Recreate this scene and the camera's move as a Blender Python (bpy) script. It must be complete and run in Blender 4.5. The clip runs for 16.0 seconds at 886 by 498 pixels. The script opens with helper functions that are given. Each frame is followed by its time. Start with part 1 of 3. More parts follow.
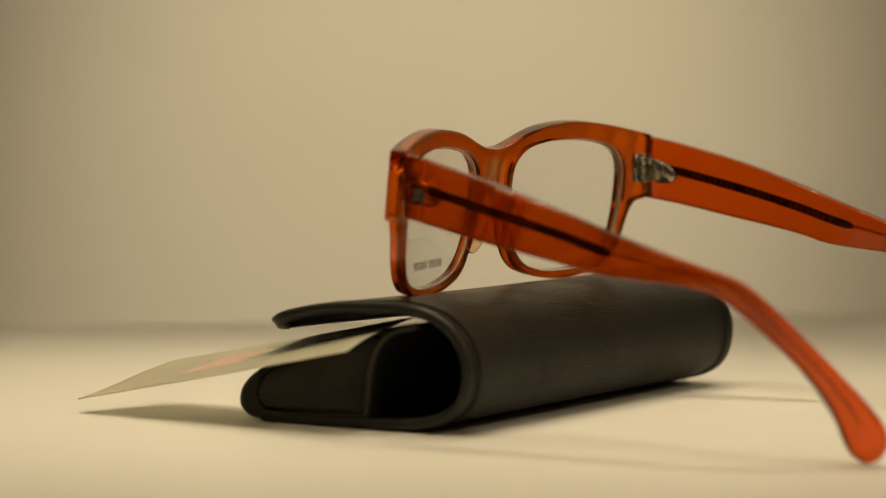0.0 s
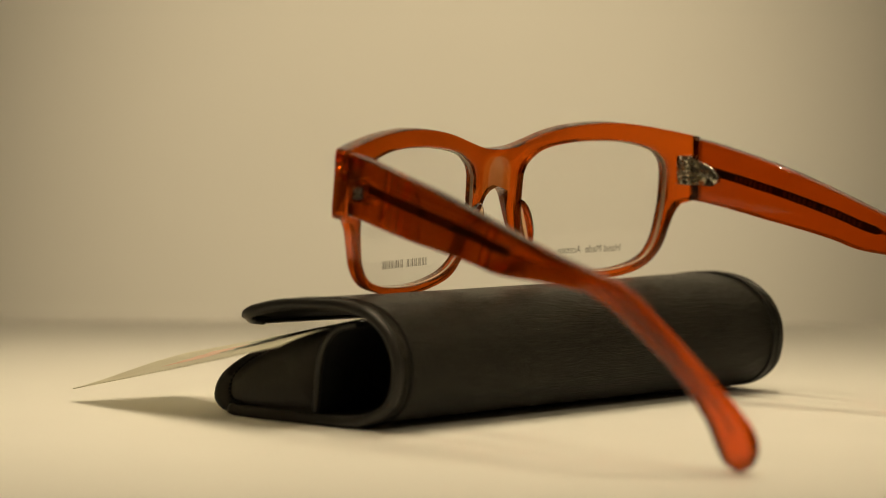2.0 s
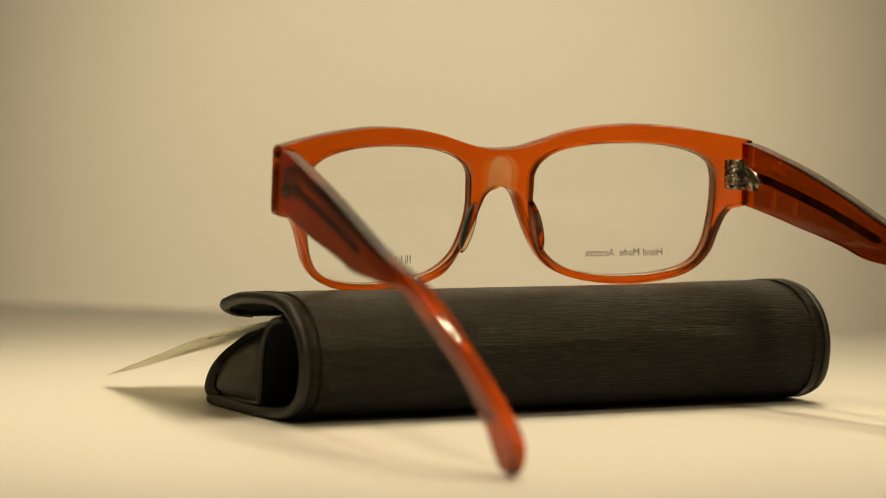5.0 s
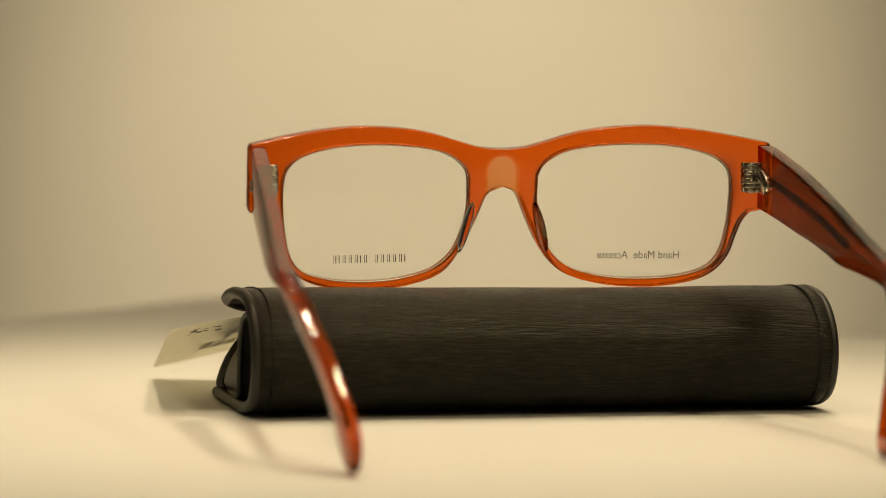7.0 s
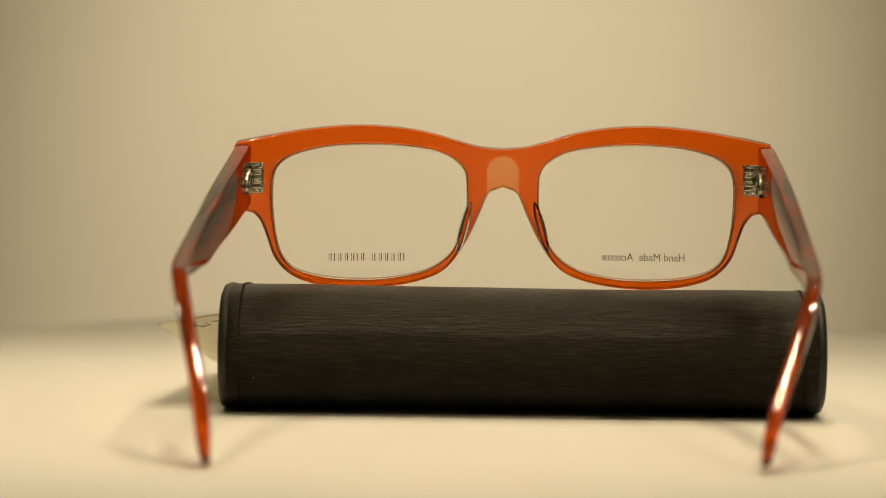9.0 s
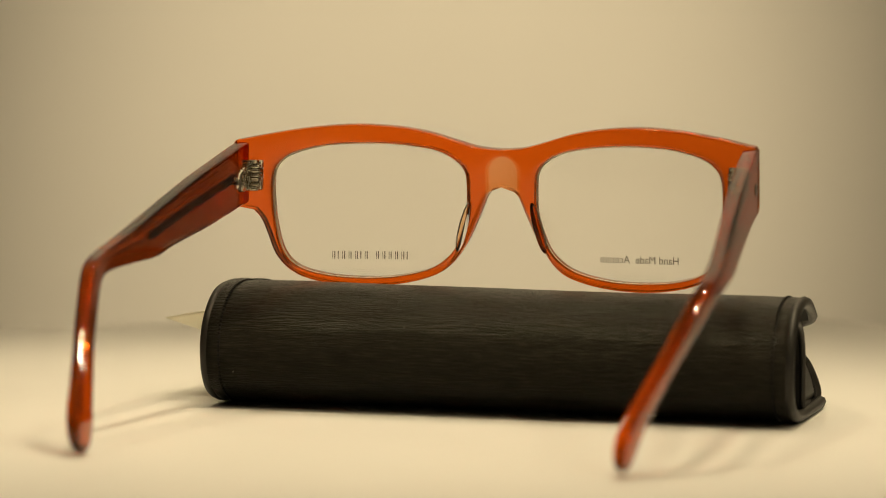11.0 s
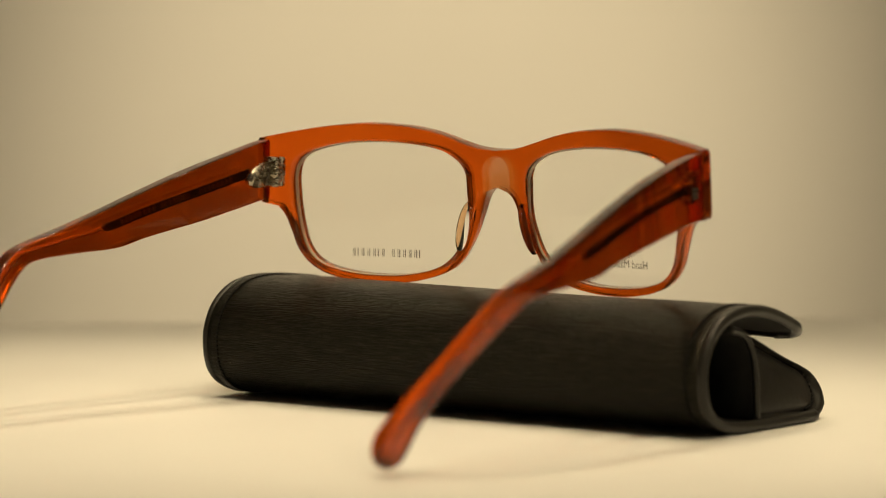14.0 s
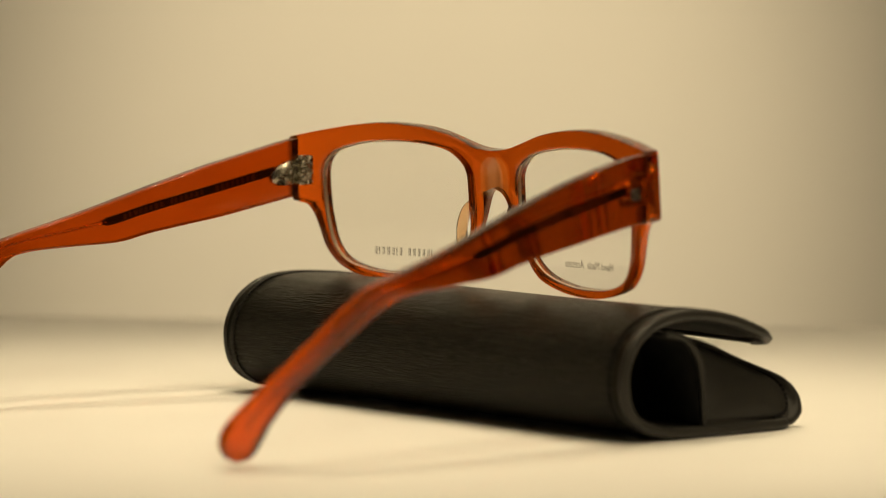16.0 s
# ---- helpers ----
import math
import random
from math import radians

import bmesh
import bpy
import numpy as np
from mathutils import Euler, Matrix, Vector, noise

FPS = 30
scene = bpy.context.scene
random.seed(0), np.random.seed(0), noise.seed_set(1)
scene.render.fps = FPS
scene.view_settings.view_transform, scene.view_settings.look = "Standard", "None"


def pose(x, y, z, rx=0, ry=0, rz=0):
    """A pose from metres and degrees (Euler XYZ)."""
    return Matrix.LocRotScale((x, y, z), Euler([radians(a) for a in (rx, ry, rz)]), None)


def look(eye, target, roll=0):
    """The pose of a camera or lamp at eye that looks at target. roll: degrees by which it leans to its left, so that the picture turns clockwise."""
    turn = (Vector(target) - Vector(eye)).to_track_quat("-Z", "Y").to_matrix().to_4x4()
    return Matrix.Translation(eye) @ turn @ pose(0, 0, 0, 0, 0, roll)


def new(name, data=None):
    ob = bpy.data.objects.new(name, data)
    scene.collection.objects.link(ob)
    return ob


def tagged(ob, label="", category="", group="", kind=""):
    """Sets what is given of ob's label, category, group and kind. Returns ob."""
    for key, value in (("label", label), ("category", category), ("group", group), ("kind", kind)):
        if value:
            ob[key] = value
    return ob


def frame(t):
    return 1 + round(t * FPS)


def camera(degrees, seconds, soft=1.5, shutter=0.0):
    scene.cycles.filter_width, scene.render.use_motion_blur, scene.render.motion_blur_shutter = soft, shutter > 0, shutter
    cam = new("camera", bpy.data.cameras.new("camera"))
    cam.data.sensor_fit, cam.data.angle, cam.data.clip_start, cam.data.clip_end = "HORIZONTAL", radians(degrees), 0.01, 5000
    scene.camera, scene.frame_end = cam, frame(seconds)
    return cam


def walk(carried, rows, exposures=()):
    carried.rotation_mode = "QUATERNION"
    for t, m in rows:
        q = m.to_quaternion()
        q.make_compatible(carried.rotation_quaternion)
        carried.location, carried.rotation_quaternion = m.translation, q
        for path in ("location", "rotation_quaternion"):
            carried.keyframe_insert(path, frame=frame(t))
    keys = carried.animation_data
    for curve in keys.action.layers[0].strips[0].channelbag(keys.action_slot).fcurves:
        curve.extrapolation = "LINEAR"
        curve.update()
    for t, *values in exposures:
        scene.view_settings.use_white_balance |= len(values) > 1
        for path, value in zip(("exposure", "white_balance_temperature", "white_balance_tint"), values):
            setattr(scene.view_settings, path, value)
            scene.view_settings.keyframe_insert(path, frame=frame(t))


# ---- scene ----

# ---------------------------------------------------------------- camera
EYE = Vector((0.0, -0.97632, 0.10664))
PITCH, YAW = radians(-3.8106), radians(-0.5723)
AIM = Vector((math.sin(YAW) * math.cos(PITCH), math.cos(YAW) * math.cos(PITCH), math.sin(PITCH)))
cam = camera(13.755, 16.0, soft=0.72)
cam.data.dof.use_dof = True
cam.data.dof.focus_distance = 0.975
cam.data.dof.aperture_fstop = 9.5
STAND = look(EYE, EYE + AIM, 0.6527)
walk(cam, [(0.0, STAND), (16.0, STAND)], exposures=[(0.0, -0.34), (2.0, -0.24), (4.0, -0.08), (7.0, -0.02), (9.0, -0.04), (12.0, -0.06), (16.0, 0.06)])

# ---------------------------------------------------------------- light
world = bpy.data.worlds.new("world")
scene.world = world
world.use_nodes = True
world.node_tree.nodes["Background"].inputs[0].default_value = (1.0, 0.82, 0.55, 1)
world.node_tree.nodes["Background"].inputs[1].default_value = 0.02


def lamp(name, place, target, watts, radius, spread=150, blend=0.6, colour=(1.0, 0.81, 0.50)):
    data = bpy.data.lights.new(name, "SPOT")
    data.energy, data.shadow_soft_size, data.color = watts, radius, colour
    data.spot_size, data.spot_blend = radians(spread), blend
    ob = new(name, data)
    ob.matrix_world = look(place, target)
    return ob


# a downlight over the table and one on each side of it, a pair of ceiling spots behind, three added fills that wash the
# wall, and a room lamp on the camera's side
lamp("downlight_over_table", (0.06, -0.24, 1.55), (-0.03, -0.02, 0), 27, 0.045, 18.6, 1.0)
lamp("downlight_beside_table", (0.48, -0.16, 1.55), (-0.02, -0.02, 0), 21.5, 0.045, 17.6, 1.0)
lamp("downlight_beside_table", (-0.60, -0.16, 1.55), (-0.02, -0.02, 0), 21.5, 0.045, 17.6, 1.0)
lamp("ceiling_spot", (-0.02, 0.62, 1.55), (0, -0.10, 0), 22, 0.02, 30, 1.0)
lamp("ceiling_spot", (0.30, 0.62, 1.55), (0, -0.10, 0), 22, 0.02, 30, 1.0)
# added fill: the narrow cone imitates the lens's vignetting on the wall
lamp("wall_fill_spot", (0.10, -0.20, 1.60), (-0.035, 1.30, -0.01), 168, 0.04, 18, 1.0)
# added fill: broad, for the wall beyond the view
lamp("wall_fill_spot", (0.10, -0.20, 1.60), (0.0, 1.30, 0.55), 36, 0.04, 74, 0.8)
# added fill: brightens the upper wall that the temple tops reflect
lamp("wall_fill_spot", (0.10, -0.20, 1.60), (0.0, 1.30, 1.00), 85, 0.04, 46, 0.5)
room = bpy.data.lights.new("room_lamp", "POINT")
room.energy, room.shadow_soft_size, room.color = 22, 0.05, (1.0, 0.81, 0.50)
new("room_lamp", room).location = (1.25, -1.22, 1.42)


# ---------------------------------------------------------------- materials
def material(name, colour, rough=0.5, metal=0.0, transmission=0.0, ior=1.45, coat=0.0, spec=0.5):
    m = bpy.data.materials.new(name)
    m.use_nodes = True
    b = m.node_tree.nodes["Principled BSDF"]
    b.inputs["Base Color"].default_value = (*colour, 1)
    b.inputs["Roughness"].default_value = rough
    b.inputs["Metallic"].default_value = metal
    b.inputs["Transmission Weight"].default_value = transmission
    b.inputs["IOR"].default_value = ior
    b.inputs["Coat Weight"].default_value = coat
    b.inputs["Specular IOR Level"].default_value = spec
    return m, m.node_tree.nodes, m.node_tree.links, b


def mapped(nodes, links, scale, coords="Object"):
    tc = nodes.new("ShaderNodeTexCoord")
    mp = nodes.new("ShaderNodeMapping")
    mp.inputs["Scale"].default_value = scale
    links.new(tc.outputs[coords], mp.inputs["Vector"])
    return mp.outputs["Vector"]


def noise_node(nodes, links, vec, scale, detail=4.0, rough=0.55):
    n = nodes.new("ShaderNodeTexNoise")
    n.inputs["Scale"].default_value = scale
    n.inputs["Detail"].default_value = detail
    n.inputs["Roughness"].default_value = rough
    links.new(vec, n.inputs["Vector"])
    return n.outputs["Fac"]


def ramp(nodes, links, fac, stops):
    r = nodes.new("ShaderNodeValToRGB")
    r.color_ramp.elements[0].position, r.color_ramp.elements[0].color = stops[0][0], (*stops[0][1], 1)
    r.color_ramp.elements[1].position, r.color_ramp.elements[1].color = stops[-1][0], (*stops[-1][1], 1)
    for p, c in stops[1:-1]:
        e = r.color_ramp.elements.new(p)
        e.color = (*c, 1)
    links.new(fac, r.inputs["Fac"])
    return r.outputs["Color"]


def bump(nodes, links, fac, bsdf, strength, distance):
    b = nodes.new("ShaderNodeBump")
    b.inputs["Strength"].default_value = strength
    b.inputs["Distance"].default_value = distance
    links.new(fac, b.inputs["Height"])
    links.new(b.outputs["Normal"], bsdf.inputs["Normal"])


def make_plain(name, c1, c2, scale, rough, relief=0.0, spec=0.5):
    m, nd, lk, b = material(name, c1, rough, spec=spec)
    v = mapped(nd, lk, (1, 1, 1))
    f = noise_node(nd, lk, v, scale)
    lk.new(ramp(nd, lk, f, [(0.3, c1), (0.7, c2)]), b.inputs["Base Color"])
    if relief:
        bump(nd, lk, noise_node(nd, lk, v, scale * 30, 3), b, 0.25, relief)
    return m


WALL = make_plain("painted_wall", (0.74, 0.72, 0.68), (0.78, 0.76, 0.72), 2.5, 0.85, 0.0006)
# dark colour stands in for a dim room; it keeps bounce light low
DARK_WALL = make_plain("unseen_dark_wall", (0.13, 0.12, 0.11), (0.17, 0.155, 0.14), 2.5, 0.7, 0.0006)
FLOOR = make_plain("floor_covering", (0.30, 0.25, 0.19), (0.36, 0.30, 0.23), 6, 0.6)
CEIL = make_plain("ceiling_paint", (0.78, 0.77, 0.74), (0.82, 0.81, 0.78), 2, 0.9)
BOARD = make_plain("white_card", (0.80, 0.785, 0.75), (0.835, 0.82, 0.79), 9, 0.5, 0.0001, spec=0.35)

# black straight-grained imitation leather
LEATHER, nd, lk, b = material("black_grained_leather", (0.012, 0.011, 0.010), 0.34, spec=0.2)
b.inputs["Specular Tint"].default_value = (1.0, 0.93, 0.74, 1)
v = mapped(nd, lk, (170, 3300, 3300))
grain = noise_node(nd, lk, v, 1.0, 3.0, 0.6)
v2 = mapped(nd, lk, (60, 60, 60))
wear = noise_node(nd, lk, v2, 1.0, 3.0)
lk.new(ramp(nd, lk, grain, [(0.34, (0.0024, 0.0022, 0.0015)), (0.52, (0.0076, 0.0070, 0.0049)), (0.68, (0.022, 0.0204, 0.0144))]), b.inputs["Base Color"])
lk.new(ramp(nd, lk, wear, [(0.3, (0.28,) * 3), (0.75, (0.38,) * 3)]), b.inputs["Roughness"])
bump(nd, lk, grain, b, 0.9, 0.0005)

# a few specks of dust
dust = nd.new("ShaderNodeTexVoronoi")
dust.inputs["Scale"].default_value = 130
lk.new(mapped(nd, lk, (1, 1, 1)), dust.inputs["Vector"])
speck = nd.new("ShaderNodeMath")
speck.operation = "LESS_THAN"
speck.inputs[1].default_value = 0.022
lk.new(dust.outputs["Distance"], speck.inputs[0])
tone = nd.new("ShaderNodeMix")
tone.data_type = "RGBA"
lk.new(speck.outputs[0], tone.inputs["Factor"])
lk.new(b.inputs["Base Color"].links[0].from_socket, tone.inputs["A"])
tone.inputs["B"].default_value = (0.22, 0.20, 0.16, 1)
lk.new(tone.outputs["Result"], b.inputs["Base Color"])

LINING = make_plain("black_lining", (0.006, 0.006, 0.006), (0.012, 0.011, 0.010), 300, 0.8, spec=0.2)
RIM, nd, lk, b = material("black_leather_edge", (0.017, 0.0155, 0.0125), 0.45, spec=0.42)
bump(nd, lk, noise_node(nd, lk, mapped(nd, lk, (500, 500, 500)), 1.0), b, 0.3, 0.0003)
THREAD = make_plain("black_thread", (0.004, 0.004, 0.004), (0.010, 0.009, 0.009), 900, 0.7, spec=0.2)

# clear orange acetate; the temples' darker tint paints in light lost through their thickness
def acetate(name, c1, c2, share, bridge=None):
    """share: how much light passes straight through, as in a flat polished sheet. bridge: a paler tint that paints in
    the extra light coming through where the bridge is filed thin.
    """
    m, nd, lk, b = material(name, c1, 0.03, transmission=1.0, ior=1.49)
    tint = ramp(nd, lk, noise_node(nd, lk, mapped(nd, lk, (40, 40, 40)), 1.0, 2.0), [(0.3, c1), (0.7, c2)])
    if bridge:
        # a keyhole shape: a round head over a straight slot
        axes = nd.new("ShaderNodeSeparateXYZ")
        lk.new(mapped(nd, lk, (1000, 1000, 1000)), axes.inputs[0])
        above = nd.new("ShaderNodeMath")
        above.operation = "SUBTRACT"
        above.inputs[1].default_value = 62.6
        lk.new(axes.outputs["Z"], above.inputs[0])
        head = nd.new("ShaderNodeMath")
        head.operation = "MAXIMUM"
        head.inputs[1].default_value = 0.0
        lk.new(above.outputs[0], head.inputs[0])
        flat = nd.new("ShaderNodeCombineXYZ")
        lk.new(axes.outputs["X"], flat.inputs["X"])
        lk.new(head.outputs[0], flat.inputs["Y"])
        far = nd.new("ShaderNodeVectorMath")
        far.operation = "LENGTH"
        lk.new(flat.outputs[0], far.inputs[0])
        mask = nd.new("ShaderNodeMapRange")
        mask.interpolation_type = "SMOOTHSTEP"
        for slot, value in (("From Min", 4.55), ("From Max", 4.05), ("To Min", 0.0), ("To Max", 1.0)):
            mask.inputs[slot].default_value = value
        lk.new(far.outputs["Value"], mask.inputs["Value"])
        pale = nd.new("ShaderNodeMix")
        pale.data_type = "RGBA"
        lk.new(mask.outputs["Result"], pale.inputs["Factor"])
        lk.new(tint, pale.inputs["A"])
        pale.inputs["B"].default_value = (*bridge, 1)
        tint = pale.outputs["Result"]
    lk.new(tint, b.inputs["Base Color"])
    lk.new(ramp(nd, lk, noise_node(nd, lk, mapped(nd, lk, (260, 260, 260)), 1.0, 3.0), [(0.35, (0.02,) * 3), (0.75, (0.06,) * 3)]), b.inputs["Roughness"])
    clear = nd.new("ShaderNodeBsdfTransparent")
    root = nd.new("ShaderNodeGamma")
    root.inputs["Gamma"].default_value = 0.5
    lk.new(tint, root.inputs["Color"])
    lk.new(root.outputs["Color"], clear.inputs["Color"])
    shine = nd.new("ShaderNodeBsdfGlossy")
    shine.inputs["Roughness"].default_value = 0.05
    rim_light = nd.new("ShaderNodeFresnel")
    rim_light.inputs["IOR"].default_value = 1.49
    sheet_mix = nd.new("ShaderNodeMixShader")
    lk.new(rim_light.outputs[0], sheet_mix.inputs["Fac"])
    lk.new(clear.outputs["BSDF"], sheet_mix.inputs[1])
    lk.new(shine.outputs["BSDF"], sheet_mix.inputs[2])
    mix = nd.new("ShaderNodeMixShader")
    mix.inputs["Fac"].default_value = share
    lk.new(b.outputs["BSDF"], mix.inputs[1])
    lk.new(sheet_mix.outputs["Shader"], mix.inputs[2])
    lk.new(mix.outputs["Shader"], nd["Material Output"].inputs["Surface"])
    return m


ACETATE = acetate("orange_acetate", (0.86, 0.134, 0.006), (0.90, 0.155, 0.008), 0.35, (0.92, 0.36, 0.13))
TEMPLE_ACETATE = acetate("dimmed_orange_acetate", (0.74, 0.092, 0.002), (0.80, 0.108, 0.003), 0.55)
PAD_ACETATE = acetate("pale_clear_acetate", (0.94, 0.62, 0.36), (0.96, 0.68, 0.42), 0.94)

LENS, nd, lk, b = material("clear_demo_lens", (0.985, 0.985, 0.975), 0.0, transmission=1.0, ior=1.35)
# the warm pale colour stands in for light refracted at the lens bevel
GROUND, nd, lk, b = material("ground_edge_painted_glint", (0.92, 0.80, 0.55), 0.3, transmission=0.6, ior=1.45)
PRINT, *_ = material("grey_print", (0.11, 0.10, 0.085), 0.6)
STEEL, nd, lk, b = material("nickel_silver", (0.46, 0.42, 0.33), 0.22, metal=1.0)
lk.new(ramp(nd, lk, noise_node(nd, lk, mapped(nd, lk, (700, 700, 700)), 1.0), [(0.3, (0.15,) * 3), (0.7, (0.34,) * 3)]), b.inputs["Roughness"])
CORE, nd, lk, b = material("dark_core_wire", (0.09, 0.075, 0.055), 0.35, metal=1.0)
GILT, *_ = material("gilt_print", (0.20, 0.15, 0.07), 0.42, metal=0.8)
WIRE, *_ = material("brass_wire", (0.75, 0.55, 0.28), 0.25, metal=1.0)
PAPER, nd, lk, b = material("cream_paper", (0.78, 0.76, 0.66), 0.45)
lk.new(ramp(nd, lk, noise_node(nd, lk, mapped(nd, lk, (90, 90, 90)), 1.0), [(0.3, (0.74, 0.72, 0.61)), (0.7, (0.81, 0.79, 0.70))]), b.inputs["Base Color"])
seep = nd.new("ShaderNodeBsdfTranslucent")
seep.inputs["Color"].default_value = (0.86, 0.84, 0.74, 1)
thin = nd.new("ShaderNodeMixShader")
thin.inputs["Fac"].default_value = 0.55
lk.new(b.outputs["BSDF"], thin.inputs[1])
lk.new(seep.outputs["BSDF"], thin.inputs[2])
lk.new(thin.outputs["Shader"], nd["Material Output"].inputs["Surface"])
RED_PRINT, *_ = material("red_print", (0.80, 0.56, 0.46), 0.6)
BLUE_PRINT, *_ = material("blue_grey_print", (0.42, 0.47, 0.44), 0.6)


# ---------------------------------------------------------------- mesh helpers
def part(name, bm, mat, parent=None, label="", smooth=True):
    """Link a bmesh as one mesh object, under parent when given."""
    me = bpy.data.meshes.new(name)
    bmesh.ops.recalc_face_normals(bm, faces=bm.faces)
    bm.to_mesh(me)
    bm.free()
    if smooth:
        me.shade_smooth()
    me.materials.append(mat)
    ob = new(name, me)
    if parent:
        ob.parent = parent
    if label:
        tagged(ob, label)
    return ob


def box(bm, lo, hi, bevel=0.0):
    made = bmesh.ops.create_cube(bm, size=1.0)["verts"]
    lo, hi = Vector(lo), Vector(hi)
    for vt in made:
        vt.co = Vector([(lo[i] + hi[i]) / 2 + vt.co[i] * (hi[i] - lo[i]) for i in range(3)])
    if bevel:
        edges = list({e for vt in made for e in vt.link_edges})
        bmesh.ops.bevel(bm, geom=edges, offset=bevel, segments=2, affect="EDGES", profile=0.6)
    return bm


def smooth_line(points, n):
    """n points evenly along a Catmull-Rom line through points."""
    pts = [np.array(q, float) for q in points]
    ext = [2 * pts[0] - pts[1]] + pts + [2 * pts[-1] - pts[-2]]
    fine = []
    for i in range(1, len(ext) - 2):
        a, b_, c, d = ext[i - 1:i + 3]
        for k in range(24):
            s = k / 24
            fine.append(0.5 * (2 * b_ + (c - a) * s + (2 * a - 5 * b_ + 4 * c - d) * s * s + (3 * b_ - a - 3 * c + d) * s ** 3))
    fine.append(pts[-1])
    fine = np.array(fine)
    length = np.concatenate([[0], np.cumsum(np.linalg.norm(np.diff(fine, axis=0), axis=1))])
    at = np.linspace(0, length[-1], n)
    return np.stack([np.interp(at, length, fine[:, k]) for k in range(fine.shape[1])], 1)


def loft(bm, rings, closed=True, caps=True):
    """Skin rings of points (metres) one after the other."""
    vs = [[bm.verts.new(q) for q in ring] for ring in rings]
    n = len(vs[0])
    for a, b_ in zip(vs, vs[1:]):
        for i in range(n if closed else n - 1):
            j = (i + 1) % n
            bm.faces.new((a[i], a[j], b_[j], b_[i]))
    if caps:
        bm.faces.new(vs[0][::-1])
        bm.faces.new(vs[-1])
    return vs


MM = 0.001

# ---------------------------------------------------------------- the room
def wall(name, lo, hi, mat):
    ob = part(name, box(bmesh.new(), lo, hi), mat, smooth=False)
    return tagged(ob, kind="structure")


wall("floor", (-2.2, -2.6, -0.80), (2.2, 1.5, -0.75), FLOOR)
wall("wall_north", (-2.2, 1.30, -0.75), (2.2, 1.42, 1.75), WALL)
# three unseen walls, coloured dark to hold back bounce light and reflections
wall("wall_south", (-2.2, -2.52, -0.75), (2.2, -2.40, 1.75), DARK_WALL)
wall("wall_west", (-2.12, -2.40, -0.75), (-2.0, 1.30, 1.75), DARK_WALL)
wall("wall_east", (2.0, -2.40, -0.75), (2.12, 1.30, 1.75), DARK_WALL)
wall("ceiling", (-2.2, -2.6, 1.75), (2.2, 1.5, 1.81), CEIL)


# ---------------------------------------------------------------- turning board
def turning_board():
    top = new("turntable")
    tagged(top, "square white card board turning on a plain pedestal", "turntable")
    bm = box(bmesh.new(), (-0.255, -0.255, -0.012), (0.255, 0.255, 0.0), 0.001)
    bm.transform(Matrix.Rotation(radians(49), 4, "Z"))
    part("board", bm, BOARD, top, smooth=False)
    bm = bmesh.new()
    prof = [(0.0, -0.75), (0.17, -0.75), (0.17, -0.735), (0.03, -0.715), (0.025, -0.05), (0.11, -0.03), (0.12, -0.0125), (0.0, -0.0125)]
    rings = [[(max(r, 1e-4) * math.cos(a), max(r, 1e-4) * math.sin(a), z) for a in np.linspace(0, 2 * math.pi, 40, endpoint=False)] for r, z in prof]
    loft(bm, rings)
    part("pedestal", bm, STEEL, top, smooth=False)
    return top


# ---------------------------------------------------------------- case
CASE_L, CASE_R = -66.5, 89.0


